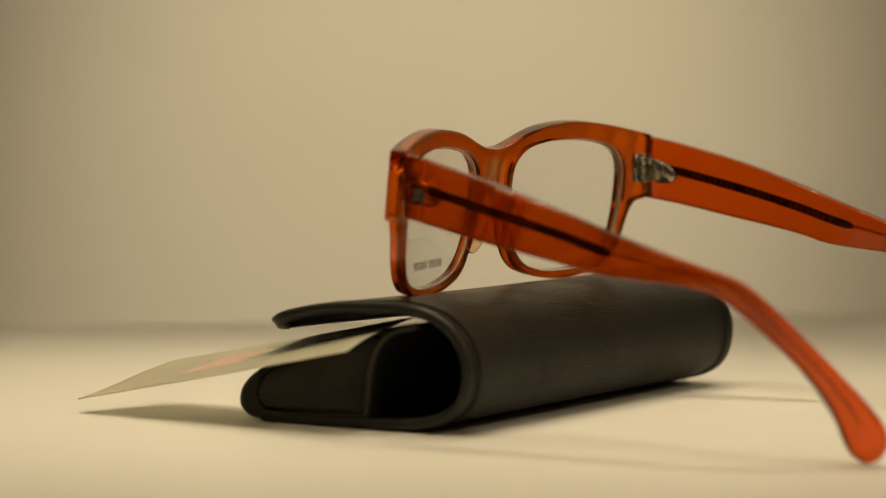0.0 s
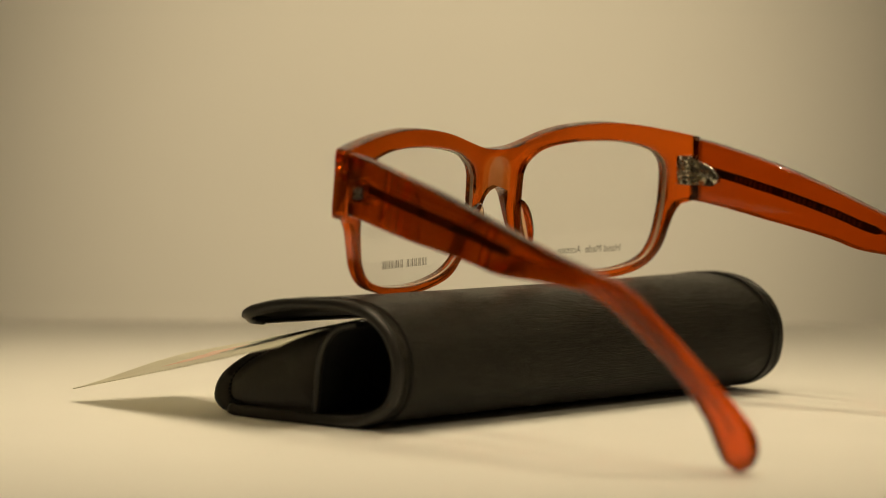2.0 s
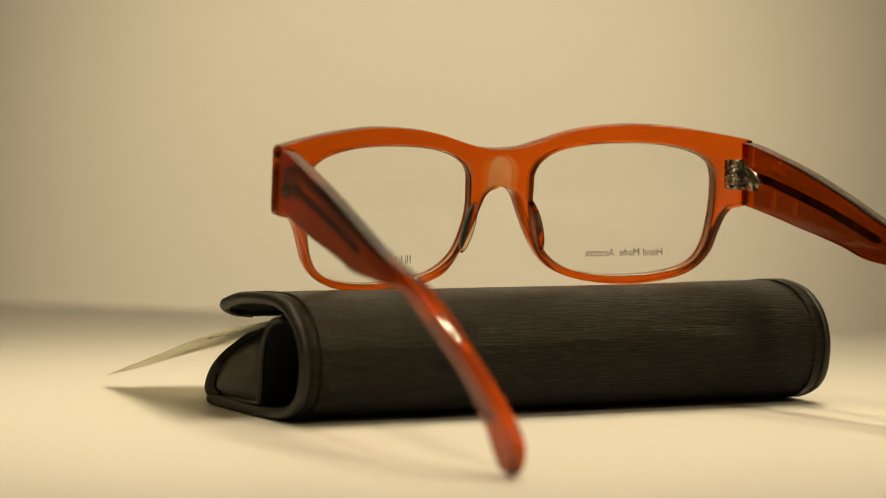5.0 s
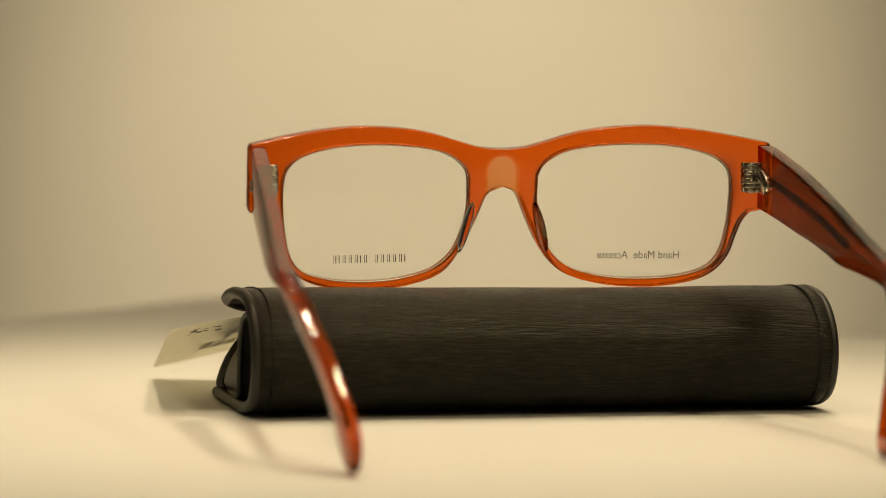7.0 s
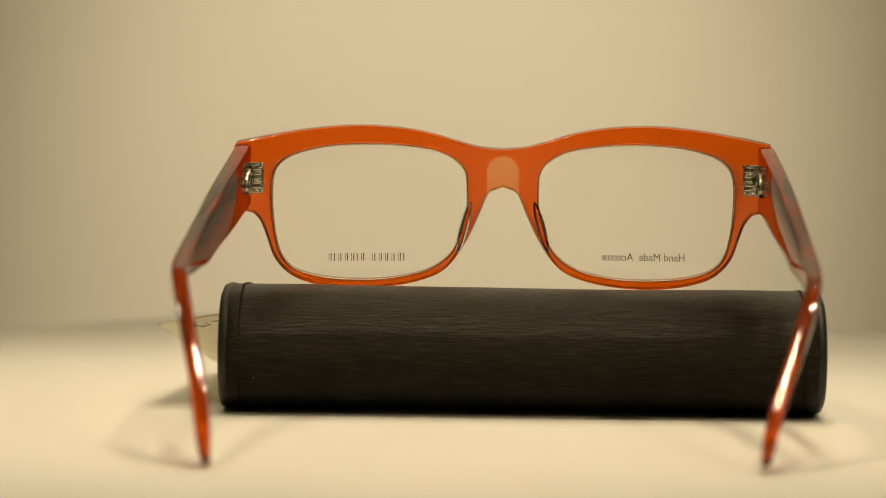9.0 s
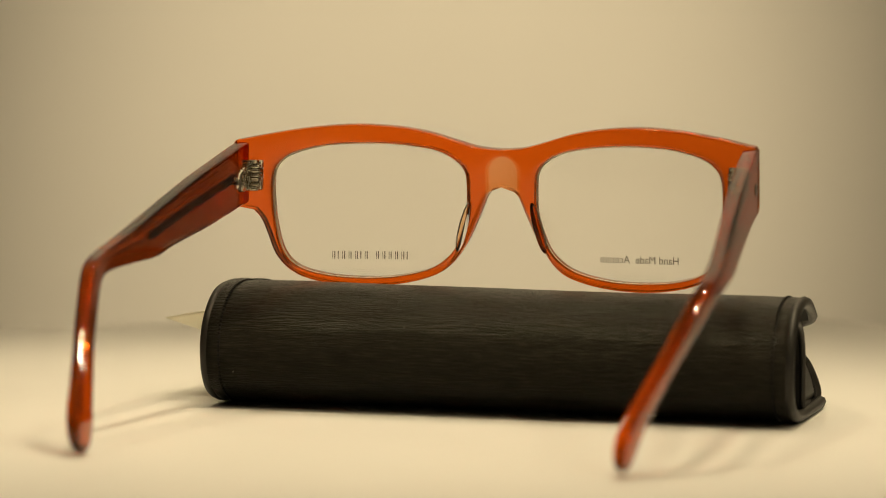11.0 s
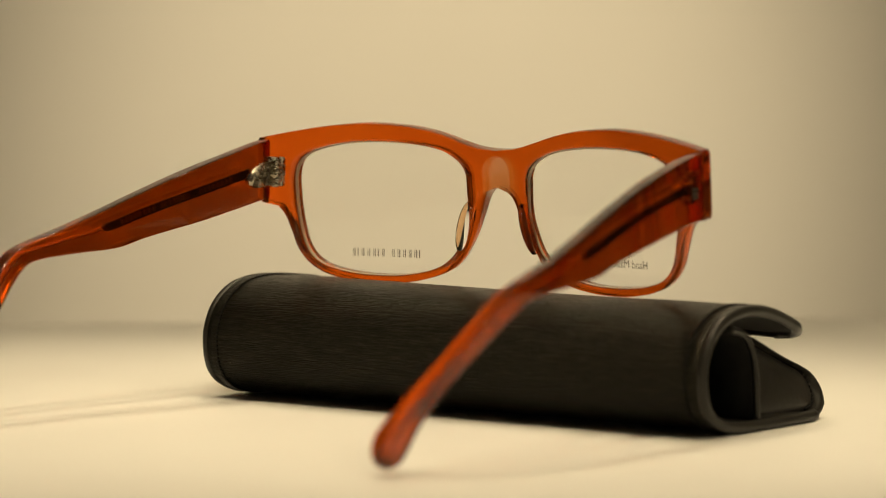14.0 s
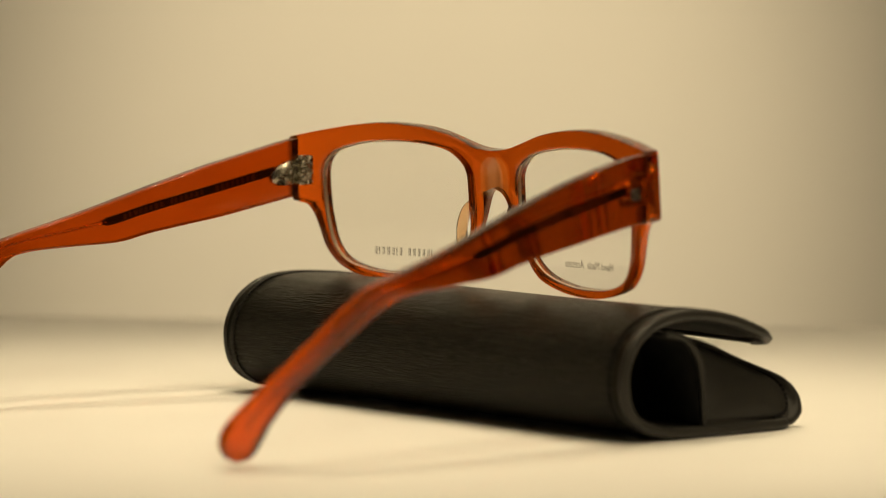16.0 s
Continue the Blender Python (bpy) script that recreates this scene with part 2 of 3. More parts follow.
def spectacle_case():
    case = new("eyeglass_case")
    tagged(case, "black grained leather eyeglass case, flap half open, lying on white board", "eyeglass case")
    path = smooth_line([(26.6, 24.0), (23.5, 25.5), (18, 27.4), (8, 30.0), (-4, 31.6), (-14, 31.8), (-23, 30.0), (-30, 25.2), (-33.6, 18), (-33, 10),
                        (-29.4, 4.8), (-22.5, 1.6), (-13, 0.3), (2, 0.0), (16, 0.0), (24, 0.1), (26, 0.4)], 120)
    length = np.concatenate([[0], np.cumsum(np.linalg.norm(np.diff(path, axis=0), axis=1))])
    thick = 2.4
    tang = np.gradient(path, axis=0)
    tang /= np.linalg.norm(tang, axis=1)[:, None]
    inward = np.stack([-tang[:, 1], tang[:, 0]], 1)
    inward *= np.where(((np.array([-10, 15]) - path) * inward).sum(1) < 0, -1, 1)[:1, None]

    def ends(i):
        """How far the sheet is drawn in at its rounded corners."""
        r = 10.0
        s = min(length[i], 40)
        cut = r - math.sqrt(max(r * r - (r - s) ** 2, 0)) if s < r else 0.0
        return CASE_L + cut + 1.5 * max(0, 1 - length[i] / 34), CASE_R - cut - 2.0 * max(0, 1 - length[i] / 34)

    def skew(q):
        """Flap and pocket lie slightly askew to the tube."""
        x, y, z = q[0] / MM, q[1] / MM, q[2] / MM
        w = min(max((y + 12) / 36, 0), 1)
        w = w * w * (3 - 2 * w)
        up = w * (1 if z > 12 else 0) * min(max((z - 12) / 8, 0), 1)
        return Vector((x, y - (x - 12) * (0.022 if z > 24 else 0.010) * w, z - (x - 12) * 0.016 * up)) * MM

    def askew(bm):
        for vt in bm.verts:
            vt.co = skew(vt.co)
        return bm

    # the shell: one padded sheet rolled from the flap over the top to the bottom
    bm = bmesh.new()
    cols = 40
    grids = []
    for side in (0, 1):
        g = []
        for i, (y, z) in enumerate(path):
            a, b_ = ends(i)
            row = []
            for k in range(cols + 1):
                f = k / cols
                x = a + (b_ - a) * f
                pad = 0.35 * noise.noise((x * 0.03, y * 0.05, z * 0.05 + 3)) * (1 if z > 3 else 0)
                edge = min(x - a, b_ - x)
                lined = thick + (0.9 if 8.0 < length[i] < 46 and edge > 5 else -0.5 if length[i] < 7 else 0.0)
                thin = 0.0 if side == 0 else lined
                o = inward[i] * (thin + pad)
                row.append(bm.verts.new((x * MM, (y + o[0]) * MM, (z + o[1]) * MM)))
            g.append(row)
        grids.append(g)
    A, B = grids
    n = len(path)
    for i in range(n - 1):
        for k in range(cols):
            bm.faces.new((A[i][k], A[i][k + 1], A[i + 1][k + 1], A[i + 1][k]))
            bm.faces.new((B[i][k], B[i + 1][k], B[i + 1][k + 1], B[i][k + 1]))
        bm.faces.new((A[i][0], A[i + 1][0], B[i + 1][0], B[i][0]))
        bm.faces.new((A[i][cols], B[i][cols], B[i + 1][cols], A[i + 1][cols]))
    for k in range(cols):
        bm.faces.new((A[0][k], B[0][k], B[0][k + 1], A[0][k + 1]))
        bm.faces.new((A[n - 1][k], A[n - 1][k + 1], B[n - 1][k + 1], B[n - 1][k]))
    shell = part("shell", askew(bm), LEATHER, case)
    shell.data.materials.append(LINING)
    for poly in shell.data.polygons:
        if all(vi >= n * (cols + 1) for vi in poly.vertices):
            poly.material_index = 1

    # turned edge along both ends and round the flap, with its line of stitches
    def edge_line(which, inset=0.0, lift=0.0):
        pts = []
        for i in range(0, n):
            a, b_ = ends(i)
            x = a + inset if which == 0 else b_ - inset
            o = inward[i] * -lift
            pts.append((x, path[i][0] + o[0], path[i][1] + o[1]))
        return pts

    def tube(bm, pts, r, flat=1.0, sides=8):
        pts = [Vector(q) for q in pts]
        rings = []
        for i, q in enumerate(pts):
            d = (pts[min(i + 1, len(pts) - 1)] - pts[max(i - 1, 0)]).normalized()
            u = d.cross(Vector((1, 0, 0)))
            u = u.normalized() if u.length > 0.1 else Vector((0, 0, 1))
            w = d.cross(u).normalized()
            rings.append([(q + (u * math.cos(t) * flat + w * math.sin(t)) * r) * MM for t in np.linspace(0, 2 * math.pi, sides, endpoint=False)])
        loft(bm, rings)

    for which in (0, 1):
        mid = edge_line(which, 0.6, -thick / 2)
        bm = bmesh.new()
        tube(bm, mid, 1.55)
        part("edge_piping", askew(bm), RIM, case, "rounded black leather edge")
        st = edge_line(which, 4.6, 0.12)
        bm = bmesh.new()
        for i in range(3, n - 14):
            a, b_ = Vector(st[i]), Vector(st[i + 1])
            m_ = (a + b_) / 2
            h = (b_ - a) * 0.36
            side = Vector((0.28, 0, 0))
            up = Vector((0, -inward[i][0], -inward[i][1])) * 0.25
            vs = [bm.verts.new((m_ + h * sa + side * sb + up * sc) * MM) for sa in (-1, 1) for sb in (-1, 1) for sc in (-1, 1)]
            for f in ((0, 1, 3, 2), (4, 6, 7, 5), (0, 4, 5, 1), (2, 3, 7, 6), (0, 2, 6, 4), (1, 5, 7, 3)):
                bm.faces.new([vs[j] for j in f])
        tagged(part("stitching", askew(bm), THREAD, case), kind="stuff")
    bm = bmesh.new()
    row = int(np.argmin(abs(length - 4.6)))
    for x in np.arange(CASE_L + 9, CASE_R - 9, 2.3):
        y, z = path[row]
        box(bm, ((x - 0.85) * MM, (y - 0.3) * MM, (z - 0.1) * MM), ((x + 0.85) * MM, (y + 0.3) * MM, (z + 0.42) * MM))
    tagged(part("flap_stitching", askew(bm), THREAD, case, smooth=False), kind="stuff")
    bm = bmesh.new()
    tube(bm, [(x, path[1][0], path[1][1] - thick * 0.5) for x in np.linspace(CASE_L + 10, CASE_R - 10, 20)], 1.5)
    part("flap_edge", askew(bm), RIM, case, "rounded black leather edge")

    # the wedge-shaped pocket behind the tube, closed by a stitched gusset at each end
    wedge = smooth_line([(26, 0.3), (30.6, 1.0), (33.4, 3.6), (34.0, 7.4), (31.6, 11.2), (26, 14.6), (16, 18.6), (6, 22.0), (-3, 24.3), (-7.2, 24.6), (-8.0, 22.0),
                         (-5.2, 16), (-4.0, 9), (-4.0, 2.0)], 60)
    cen = wedge.mean(0)
    w0, w1 = CASE_L + 1.2, CASE_R - 1.2

    def end_at(sign, y, z, panel=0.0):
        """The ends stand in a little at the top; the panel inside the rim slopes far in."""
        lean = (0.16 + 0.20 * min(max((y + 4) / 26, 0), 1) + 0.10 * panel) * max(z - 3.5, 0)
        return w0 + lean if sign < 0 else w1 - lean

    ends_in = ((-0.2, 0.03), (-0.6, 0.25), (-0.3, 0.5), (0.5, 0.72), (1.2, 0.81), (1.5, 0.85), (0.6, 0.885), (0.0, 0.915), (0.0, 0.955), (0.7, 1.0))
    plan = [(-1, d, k, 0.0) for d, k in ends_in] + [(0, 0.0, 1.0, f) for f in np.linspace(0.08, 0.92, 12)] + [(1, d, k, 0.0) for d, k in ends_in[::-1]]
    rings = []
    for sign, deep, shrink, f in plan:
        ring = []
        for y, z in wedge:
            yy, zz = cen[0] + (y - cen[0]) * shrink, max(cen[1] + (z - cen[1]) * shrink, 0.25)
            a, b_ = end_at(-1, yy, zz), end_at(1, yy, zz)
            x = a + (b_ - a) * f if sign == 0 else end_at(sign, yy, zz, min(max((0.875 - shrink) / 0.05, 0), 1)) - sign * (deep + (0.5 * noise.noise((yy * 0.12, zz * 0.12, sign * 5)) if shrink < 0.8 else 0))
            ring.append((x * MM, yy * MM, zz * MM))
        rings.append(ring)
    bm = bmesh.new()
    loft(bm, rings)
    part("pocket", askew(bm), RIM, case, "wedge-shaped black leather pocket with stitched gussets").data.set_sharp_from_angle(angle=radians(60))
    # the pocket's front edge, curling over inside the tube
    lip = smooth_line([(-3.4, 2.4), (-4.0, 8), (-4.6, 14), (-6.4, 20), (-11, 24.6), (-18, 26.4)], 30)
    for x0, x1 in ((w0 - 0.2, w0 + 20), (w1 - 20, w1 + 0.2)):
        bm = bmesh.new()
        rings = []
        for k, (y, z) in enumerate(lip):
            d = lip[min(k + 1, 29)] - lip[max(k - 1, 0)]
            d = d / np.linalg.norm(d)
            nx = np.array([-d[1], d[0]])
            rings.append([(x * MM, (y + nx[0] * o) * MM, (z + nx[1] * o) * MM) for x, o in ((x0 + 0.4, -0.7), (x0, -0.3), (x0, 0.3), (x0 + 0.4, 0.7), (x1 - 0.4, 0.7), (x1, 0.3), (x1, -0.3), (x1 - 0.4, -0.7))])
        loft(bm, rings)
        wall_part = part("inner_wall", askew(bm), LINING, case, "thin black leather inner wall")
        bm = bmesh.new()
        end = x0 + 0.3 if x0 < 0 else x1 - 0.3
        tube(bm, [(end, y, z) for y, z in lip], 0.95)
        part("lip", askew(bm), RIM, wall_part)
    bm = bmesh.new()
    for sign in (-1, 1):
        line = [cen + (q - cen) * 0.80 for q in wedge[:48]]
        for a, b_ in zip(line, line[1:]):
            m_, d = (a + b_) / 2, (b_ - a) * 0.36
            nrm = np.array([-d[1], d[0]]) / max(np.linalg.norm(d), 1e-6) * 0.3
            c = [m_ - d - nrm, m_ + d - nrm, m_ + d + nrm, m_ - d + nrm]
            x = end_at(sign, *m_, 1.0) - sign * 1.1
            lo = [bm.verts.new(((x - 0.4) * MM, q[0] * MM, q[1] * MM)) for q in c]
            hi = [bm.verts.new(((x + 0.4) * MM, q[0] * MM, q[1] * MM)) for q in c]
            bm.faces.new(lo[::-1])
            bm.faces.new(hi)
            for j in range(4):
                bm.faces.new((lo[j], lo[(j + 1) % 4], hi[(j + 1) % 4], hi[j]))
    tagged(part("gusset_stitching", askew(bm), THREAD, case), kind="stuff")
    return case


# ---------------------------------------------------------------- leaflet
def leaflet():
    """A thin folded sheet that sticks out of the case's mouth and droops behind it."""
    bm = bmesh.new()
    corner = np.array([-84.3, -12.4, 21.3])
    tip = np.array([-78.6, 74.0, 3.3])
    inner_near = np.array([-40.0, -4.5, 26.2])
    inner_far = np.array([-44.5, 67.0, 11.5])
    nu, nv = 16, 24

    def at(a, b_, off=0.0):
        q = (corner * (1 - b_) + tip * b_) * (1 - a) + (inner_near * (1 - b_) + inner_far * b_) * a
        sag = 1.0 * math.sin(math.pi * a) * (1 - b_) - 0.3 * math.sin(math.pi * b_) + 0.18 * math.sin(7 * a + 3 * b_)
        return Vector((q[0], q[1], q[2] + sag + off)) * MM

    g = [[[bm.verts.new(at(i / nu, j / nv, off)) for j in range(nv + 1)] for i in range(nu + 1)] for off in (0.0, 0.25)]
    for i in range(nu):
        for j in range(nv):
            for s in (0, 1):
                q = g[s]
                bm.faces.new((q[i][j], q[i + 1][j], q[i + 1][j + 1], q[i][j + 1]))
    for i in range(nu):
        for j in (0, nv):
            bm.faces.new((g[0][i][j], g[0][i + 1][j], g[1][i + 1][j], g[1][i][j]))
    for j in range(nv):
        for i in (0, nu):
            bm.faces.new((g[0][i][j], g[0][i][j + 1], g[1][i][j + 1], g[1][i][j]))
    sheet = part("leaflet", bm, PAPER)
    tagged(sheet, "cream paper leaflet with faint print sticking out of black case", "leaflet")

    def print_bar(name, a0, a1, b0, b1, mat, off):
        bm = bmesh.new()
        vs = [[[bm.verts.new(at(a0 + (a1 - a0) * i / 4, b0 + (b1 - b0) * j / 4, o)) for j in range(5)] for i in range(5)] for o in (off, off + 0.04)]
        for i in range(4):
            for j in range(4):
                for s in (0, 1):
                    bm.faces.new((vs[s][i][j], vs[s][i + 1][j], vs[s][i + 1][j + 1], vs[s][i][j + 1]))
        part(name, bm, mat, sheet)

    for k in range(4):
        print_bar("red_block", 0.30 + 0.09 * k, 0.375 + 0.09 * k, 0.50 - 0.01 * k, 0.72 - 0.02 * k, RED_PRINT, 0.29)
    for k in range(5):
        print_bar("blue_line", 0.42 + 0.10 * k, 0.455 + 0.10 * k, 0.28 + 0.02 * (k % 2), 0.52 - 0.03 * (k % 3), BLUE_PRINT, 0.29)
    rnd = random.Random(4)
    for k in range(13):
        a0, b0 = 0.13 + 0.20 * rnd.random(), 0.08 + 0.12 * rnd.random() + 0.004 * k
        print_bar("print_mark", a0, a0 + 0.012 + 0.03 * rnd.random(), b0, b0 + 0.008 + 0.02 * rnd.random(), BLUE_PRINT if k % 4 == 0 else PRINT, -0.08)
    return sheet


# ---------------------------------------------------------------- eyeglasses
def face(u, z):
    """Depth of the frame's back at u across and z up, in mm: bowed, and leaning a little."""
    return 1.2 - (z - 31.5) * 0.085 - u * u / 435.0


OUTER = [(0, 58.6), (2.0, 58.0), (4.1, 56.0), (6.5, 50.4), (9.6, 43.8), (13.5, 38.2), (17.9, 35.0), (24.9, 32.8), (33.2, 31.7), (42.2, 31.7), (51.2, 33.2),
         (56.7, 35.8), (60.4, 40.1), (62.3, 45.4), (63.9, 49.6), (66.0, 52.2), (70.2, 52.9), (70.6, 54.0), (70.6, 69.5), (70.0, 70.5), (60.4, 72.4), (50.0, 74.0), (38.9, 74.8),
         (27.7, 74.2), (19.5, 72.8), (12.0, 70.6), (6.0, 69.0), (0, 68.5)]
HOLE = [(9.5, 61.5), (11.3, 64.7), (16.5, 67.9), (24.7, 69.5), (35.2, 70.1), (46.4, 69.5), (55.3, 67.3), (59.4, 64.4), (60.8, 60.8), (61.0, 55.2), (60.5, 48.4),
        (58.8, 41.1), (55.0, 36.7), (47.3, 34.4), (37.7, 33.7), (28.7, 34.2), (19.7, 36.4), (14.1, 40.4), (11.3, 45.6), (9.5, 52.4)]


def by_angle(points, centre, angles, closed=True):
    """Where rays from centre meet the outline."""
    pts = np.array(points, float)
    out = []
    segs = list(zip(pts, np.roll(pts, -1, 0))) if closed else list(zip(pts[:-1], pts[1:]))
    for a in angles:
        d = np.array([math.cos(a), math.sin(a)])
        best = None
        for p, q in segs:
            e = q - p
            den = d[0] * e[1] - d[1] * e[0]
            if abs(den) < 1e-12:
                continue
            w = p - centre
            t = (w[0] * e[1] - w[1] * e[0]) / den
            s = (w[0] * d[1] - w[1] * d[0]) / den
            if t > 0 and -1e-6 <= s <= 1 + 1e-6 and (best is None or t > best):
                best = t
        out.append(centre + d * best)
    return np.array(out)


def eyeglasses():
    gl = new("eyeglasses")
    tagged(gl, "clear orange acetate eyeglasses resting on black case, temples open", "eyeglasses")
    centre = np.array([35.0, 52.0])
    hole = smooth_line(HOLE + [HOLE[0]], 200)[:-1]
    # smooth the outline between its true corners
    o1 = smooth_line(OUTER[:16], 110)
    o2 = smooth_line(OUTER[19:], 90)
    outer = np.concatenate([o1, np.array(OUTER[16:19]), o2])
    must = [math.atan2(q[1] - 52, q[0] - 35) for q in ((0, 58.6), (0, 68.5), (70.2, 52.9), (70.6, 54.0), (70.6, 69.5), (70.0, 70.5))]
    angles = sorted(set([round(a, 5) for a in np.linspace(-math.pi, math.pi, 220, endpoint=False)] + [round(a, 5) for a in must]))
    H = by_angle(hole, centre, angles)
    O = by_angle(outer, centre, angles)
    low, high = sorted(round(a, 5) for a in must[:2])
    D = 4.3

    bm = bmesh.new()
    for sign in (1, -1):
        rings = []
        for a, h, o in zip(angles, H, O):
            bridge = low - 1e-4 <= a <= high + 1e-4
            c = 0.0 if bridge else 0.32
            e = 0.3
            L = np.linalg.norm(o - h)
            d = (o - h) / L
            c = min(c, L * 0.3)
            e = min(e, L * 0.3)
            # the nose side is filed to a broad facet
            nose = 0.0 if bridge or o[1] > 59 or o[0] > 19 else min(max((o[0] - 0.4) / 3.5, 0), 1) * min(max((o[1] - 35) / 6, 0), 1)
            cw, cd = c + 0.9 * nose, c + 1.7 * nose
            prof = [(0, e), (e * 0.3, e * 0.3), (e, 0), *[(e + (L - cw - e) * k / 9, 0) for k in range(1, 9)], (L - cw, 0), (L - 0.4 * cw, 0.4 * cd), (L, cd),
                    (L, D - c), (L - 0.3 * c, D - 0.3 * c), (L - c, D), (L * 0.65, D), (L * 0.35, D), (e, D), (e * 0.3, D - e * 0.3), (0, D - e)]
            ring = []
            for s, y in prof:
                q = h + d * s
                if bridge and s >= L - 1e-6:
                    q = np.array([0.0, q[1]])
                u, z = q
                # the back of the bridge is scooped where it meets the nose
                scoop = max(0.0, 0.55 - 0.55 * ((u / 4.6) ** 2 + ((z - 60.5) / 6.4) ** 2)) * (1 - y / D)
                ring.append(bm.verts.new((sign * u * MM, (face(u, z) + y + scoop) * MM, (z + 0.12 * y) * MM)))
            rings.append((ring, bridge))
        m = len(rings)
        for i in range(m):
            (r0, b0), (r1, b1) = rings[i], rings[(i + 1) % m]
            for k in range(22):
                k2 = (k + 1) % 22
                if b0 and b1 and k in (11, 12, 13, 14, 15):
                    continue
                try:
                    bm.faces.new((r0[k], r0[k2], r1[k2], r1[k]))
                except ValueError:
                    pass
    bmesh.ops.remove_doubles(bm, verts=bm.verts, dist=2e-6)
    bmesh.ops.dissolve_degenerate(bm, edges=bm.edges, dist=1e-6)
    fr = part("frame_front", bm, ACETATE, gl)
    fr.data.set_sharp_from_angle(angle=radians(40))

    for sign in (-1, 1):
        # demo lens
        bm = bmesh.new()
        back, front = [], []
        for s in (1.022, 0.9, 0.75, 0.55, 0.3):
            for store, dep in ((back, 1.2), (front, 2.4)):
                store.append([bm.verts.new((sign * q[0] * MM, (face(q[0], q[1]) + dep) * MM, q[1] * MM)) for q in [centre + (h - centre) * s for h in H]])
        m = len(H)
        for store in (back, front):
            mid = bm.verts.new((sign * centre[0] * MM, (face(*centre) + (1.2 if store is back else 2.4)) * MM, centre[1] * MM))
            for a, b_ in zip(store, store[1:]):
                for i in range(m):
                    bm.faces.new((a[i], a[(i + 1) % m], b_[(i + 1) % m], b_[i]))
            for i in range(m):
                bm.faces.new((store[-1][i], store[-1][(i + 1) % m], mid))
        for i in range(m):
            bm.faces.new((back[0][i], back[0][(i + 1) % m], front[0][(i + 1) % m], front[0][i]))
        lens = part("lens", bm, LENS, gl, "clear demo lens with grey print")
        lens.visible_shadow = False
        lens.data.set_sharp_from_angle(angle=radians(35))
        # its ground edge, just inside the rim, tinted pale gold to paint in the bevel's glint
        bm = bmesh.new()
        rings = []
        for h in H:
            d = (centre - h) / np.linalg.norm(centre - h)
            rings.append([(sign * (h + d * k)[0] * MM, (face(*h) + dep) * MM, (h + d * k)[1] * MM) for k, dep in ((-0.05, 1.0), (0.22, 1.15), (0.22, 2.5), (-0.05, 2.7))])
        loft(bm, rings + rings[:1], caps=False)
        bmesh.ops.remove_doubles(bm, verts=bm.verts, dist=2e-6)
        part("lens_edge", bm, GROUND, lens, "ground lens edge, tinted pale for its glint")
        # print on the front of the lens
        if sign == 1:
            cu = bpy.data.curves.new("lettering", "FONT")
            cu.body = "Hand Made  Acetate"
            cu.size = 2.95
            tmp = bpy.data.objects.new("lettering_source", cu)
            scene.collection.objects.link(tmp)
            bpy.context.view_layer.update()
            me = bpy.data.meshes.new_from_object(tmp.evaluated_get(bpy.context.evaluated_depsgraph_get()))
            bpy.data.objects.remove(tmp)
            wide = max(q.co.x for q in me.vertices)
            for q in me.vertices:
                u, z = 48.6 - q.co.x * 22.0 / wide, 39.2 + q.co.y
                q.co = (u * MM, (face(u, z) + 2.56) * MM, z * MM)
            me.name = "lettering"
            me.materials.append(PRINT)
            txt = new("lettering", me)
            txt.parent = lens
        else:
            # two groups of plain upright bars
            bm = bmesh.new()
            at = 26.2
            for k in range(14):
                if k == 6:
                    at += 1.3
                    continue
                wdt = 0.35 if k in (0, 8, 12) else 1.15
                y0, y1 = (face(at, 40) + 2.50) * MM, (face(at, 40) + 2.56) * MM
                bars = [(at, at + 0.27, 38.8, 40.9)]
                if wdt > 1:
                    bars += [(at + 0.62, at + 0.78, 38.8, 40.9)]
                for lo_u, hi_u, z0, z1 in bars:
                    box(bm, (-hi_u * MM, y0, z0 * MM), (-lo_u * MM, y1, z1 * MM))
                at += wdt + 0.55
            part("print_marks", bm, PRINT, lens, "row of plain grey print marks", smooth=False)

        # moulded nose pad on the inner rim
        bm = bmesh.new()
        bmesh.ops.create_uvsphere(bm, u_segments=20, v_segments=14, radius=1.0)
        for q in bm.verts:
            x, y, z = q.co
            zz = 48.0 + z * 6.8
            uu = 10.2 - (zz - 48) * 0.26 + x * 1.25
            q.co = (sign * uu * MM, (face(uu, zz) - 0.6 + y * 3.2) * MM, zz * MM)
        part("nose_pad", bm, PAD_ACETATE, gl, "pale clear nose pad")

        temple(gl, sign)
    return gl


TOP = [(-13.3, 70.1), (-18, 69.1), (-28, 66.6), (-43.5, 62.6), (-60, 57.6), (-75.5, 52.6), (-88, 48.8), (-99, 45.8), (-106.5, 43.4), (-112, 39.8), (-121, 31.4), (-131.5, 20.8),
       (-138.9, 12.8), (-141.4, 8.8), (-141.6, 5.2), (-139.8, 2.2)]
BOT = [(-13.3, 52.8), (-17, 52.2), (-27, 50.2), (-38, 48.0), (-50, 46.0), (-60, 44.2), (-69, 42.2), (-83, 41.4), (-96, 40.4), (-103, 38.4), (-113.5, 30.2), (-122.5, 21.4),
       (-128.9, 12.2), (-131.4, 6.2), (-133.4, 2.6), (-137.0, 1.0)]


BACK = (13, 30, 60, 90, 104, 118, 130, 142)
SIDE = {-1: smooth_line(list(zip(BACK, (68.2, 70.1, 73.5, 76.8, 77.2, 74.2, 70.8, 67.6))), 160),
        1: smooth_line(list(zip(BACK, (68.8, 69.9, 72.1, 74.1, 73.4, 68.7, 63.2, 57.4))), 160)}


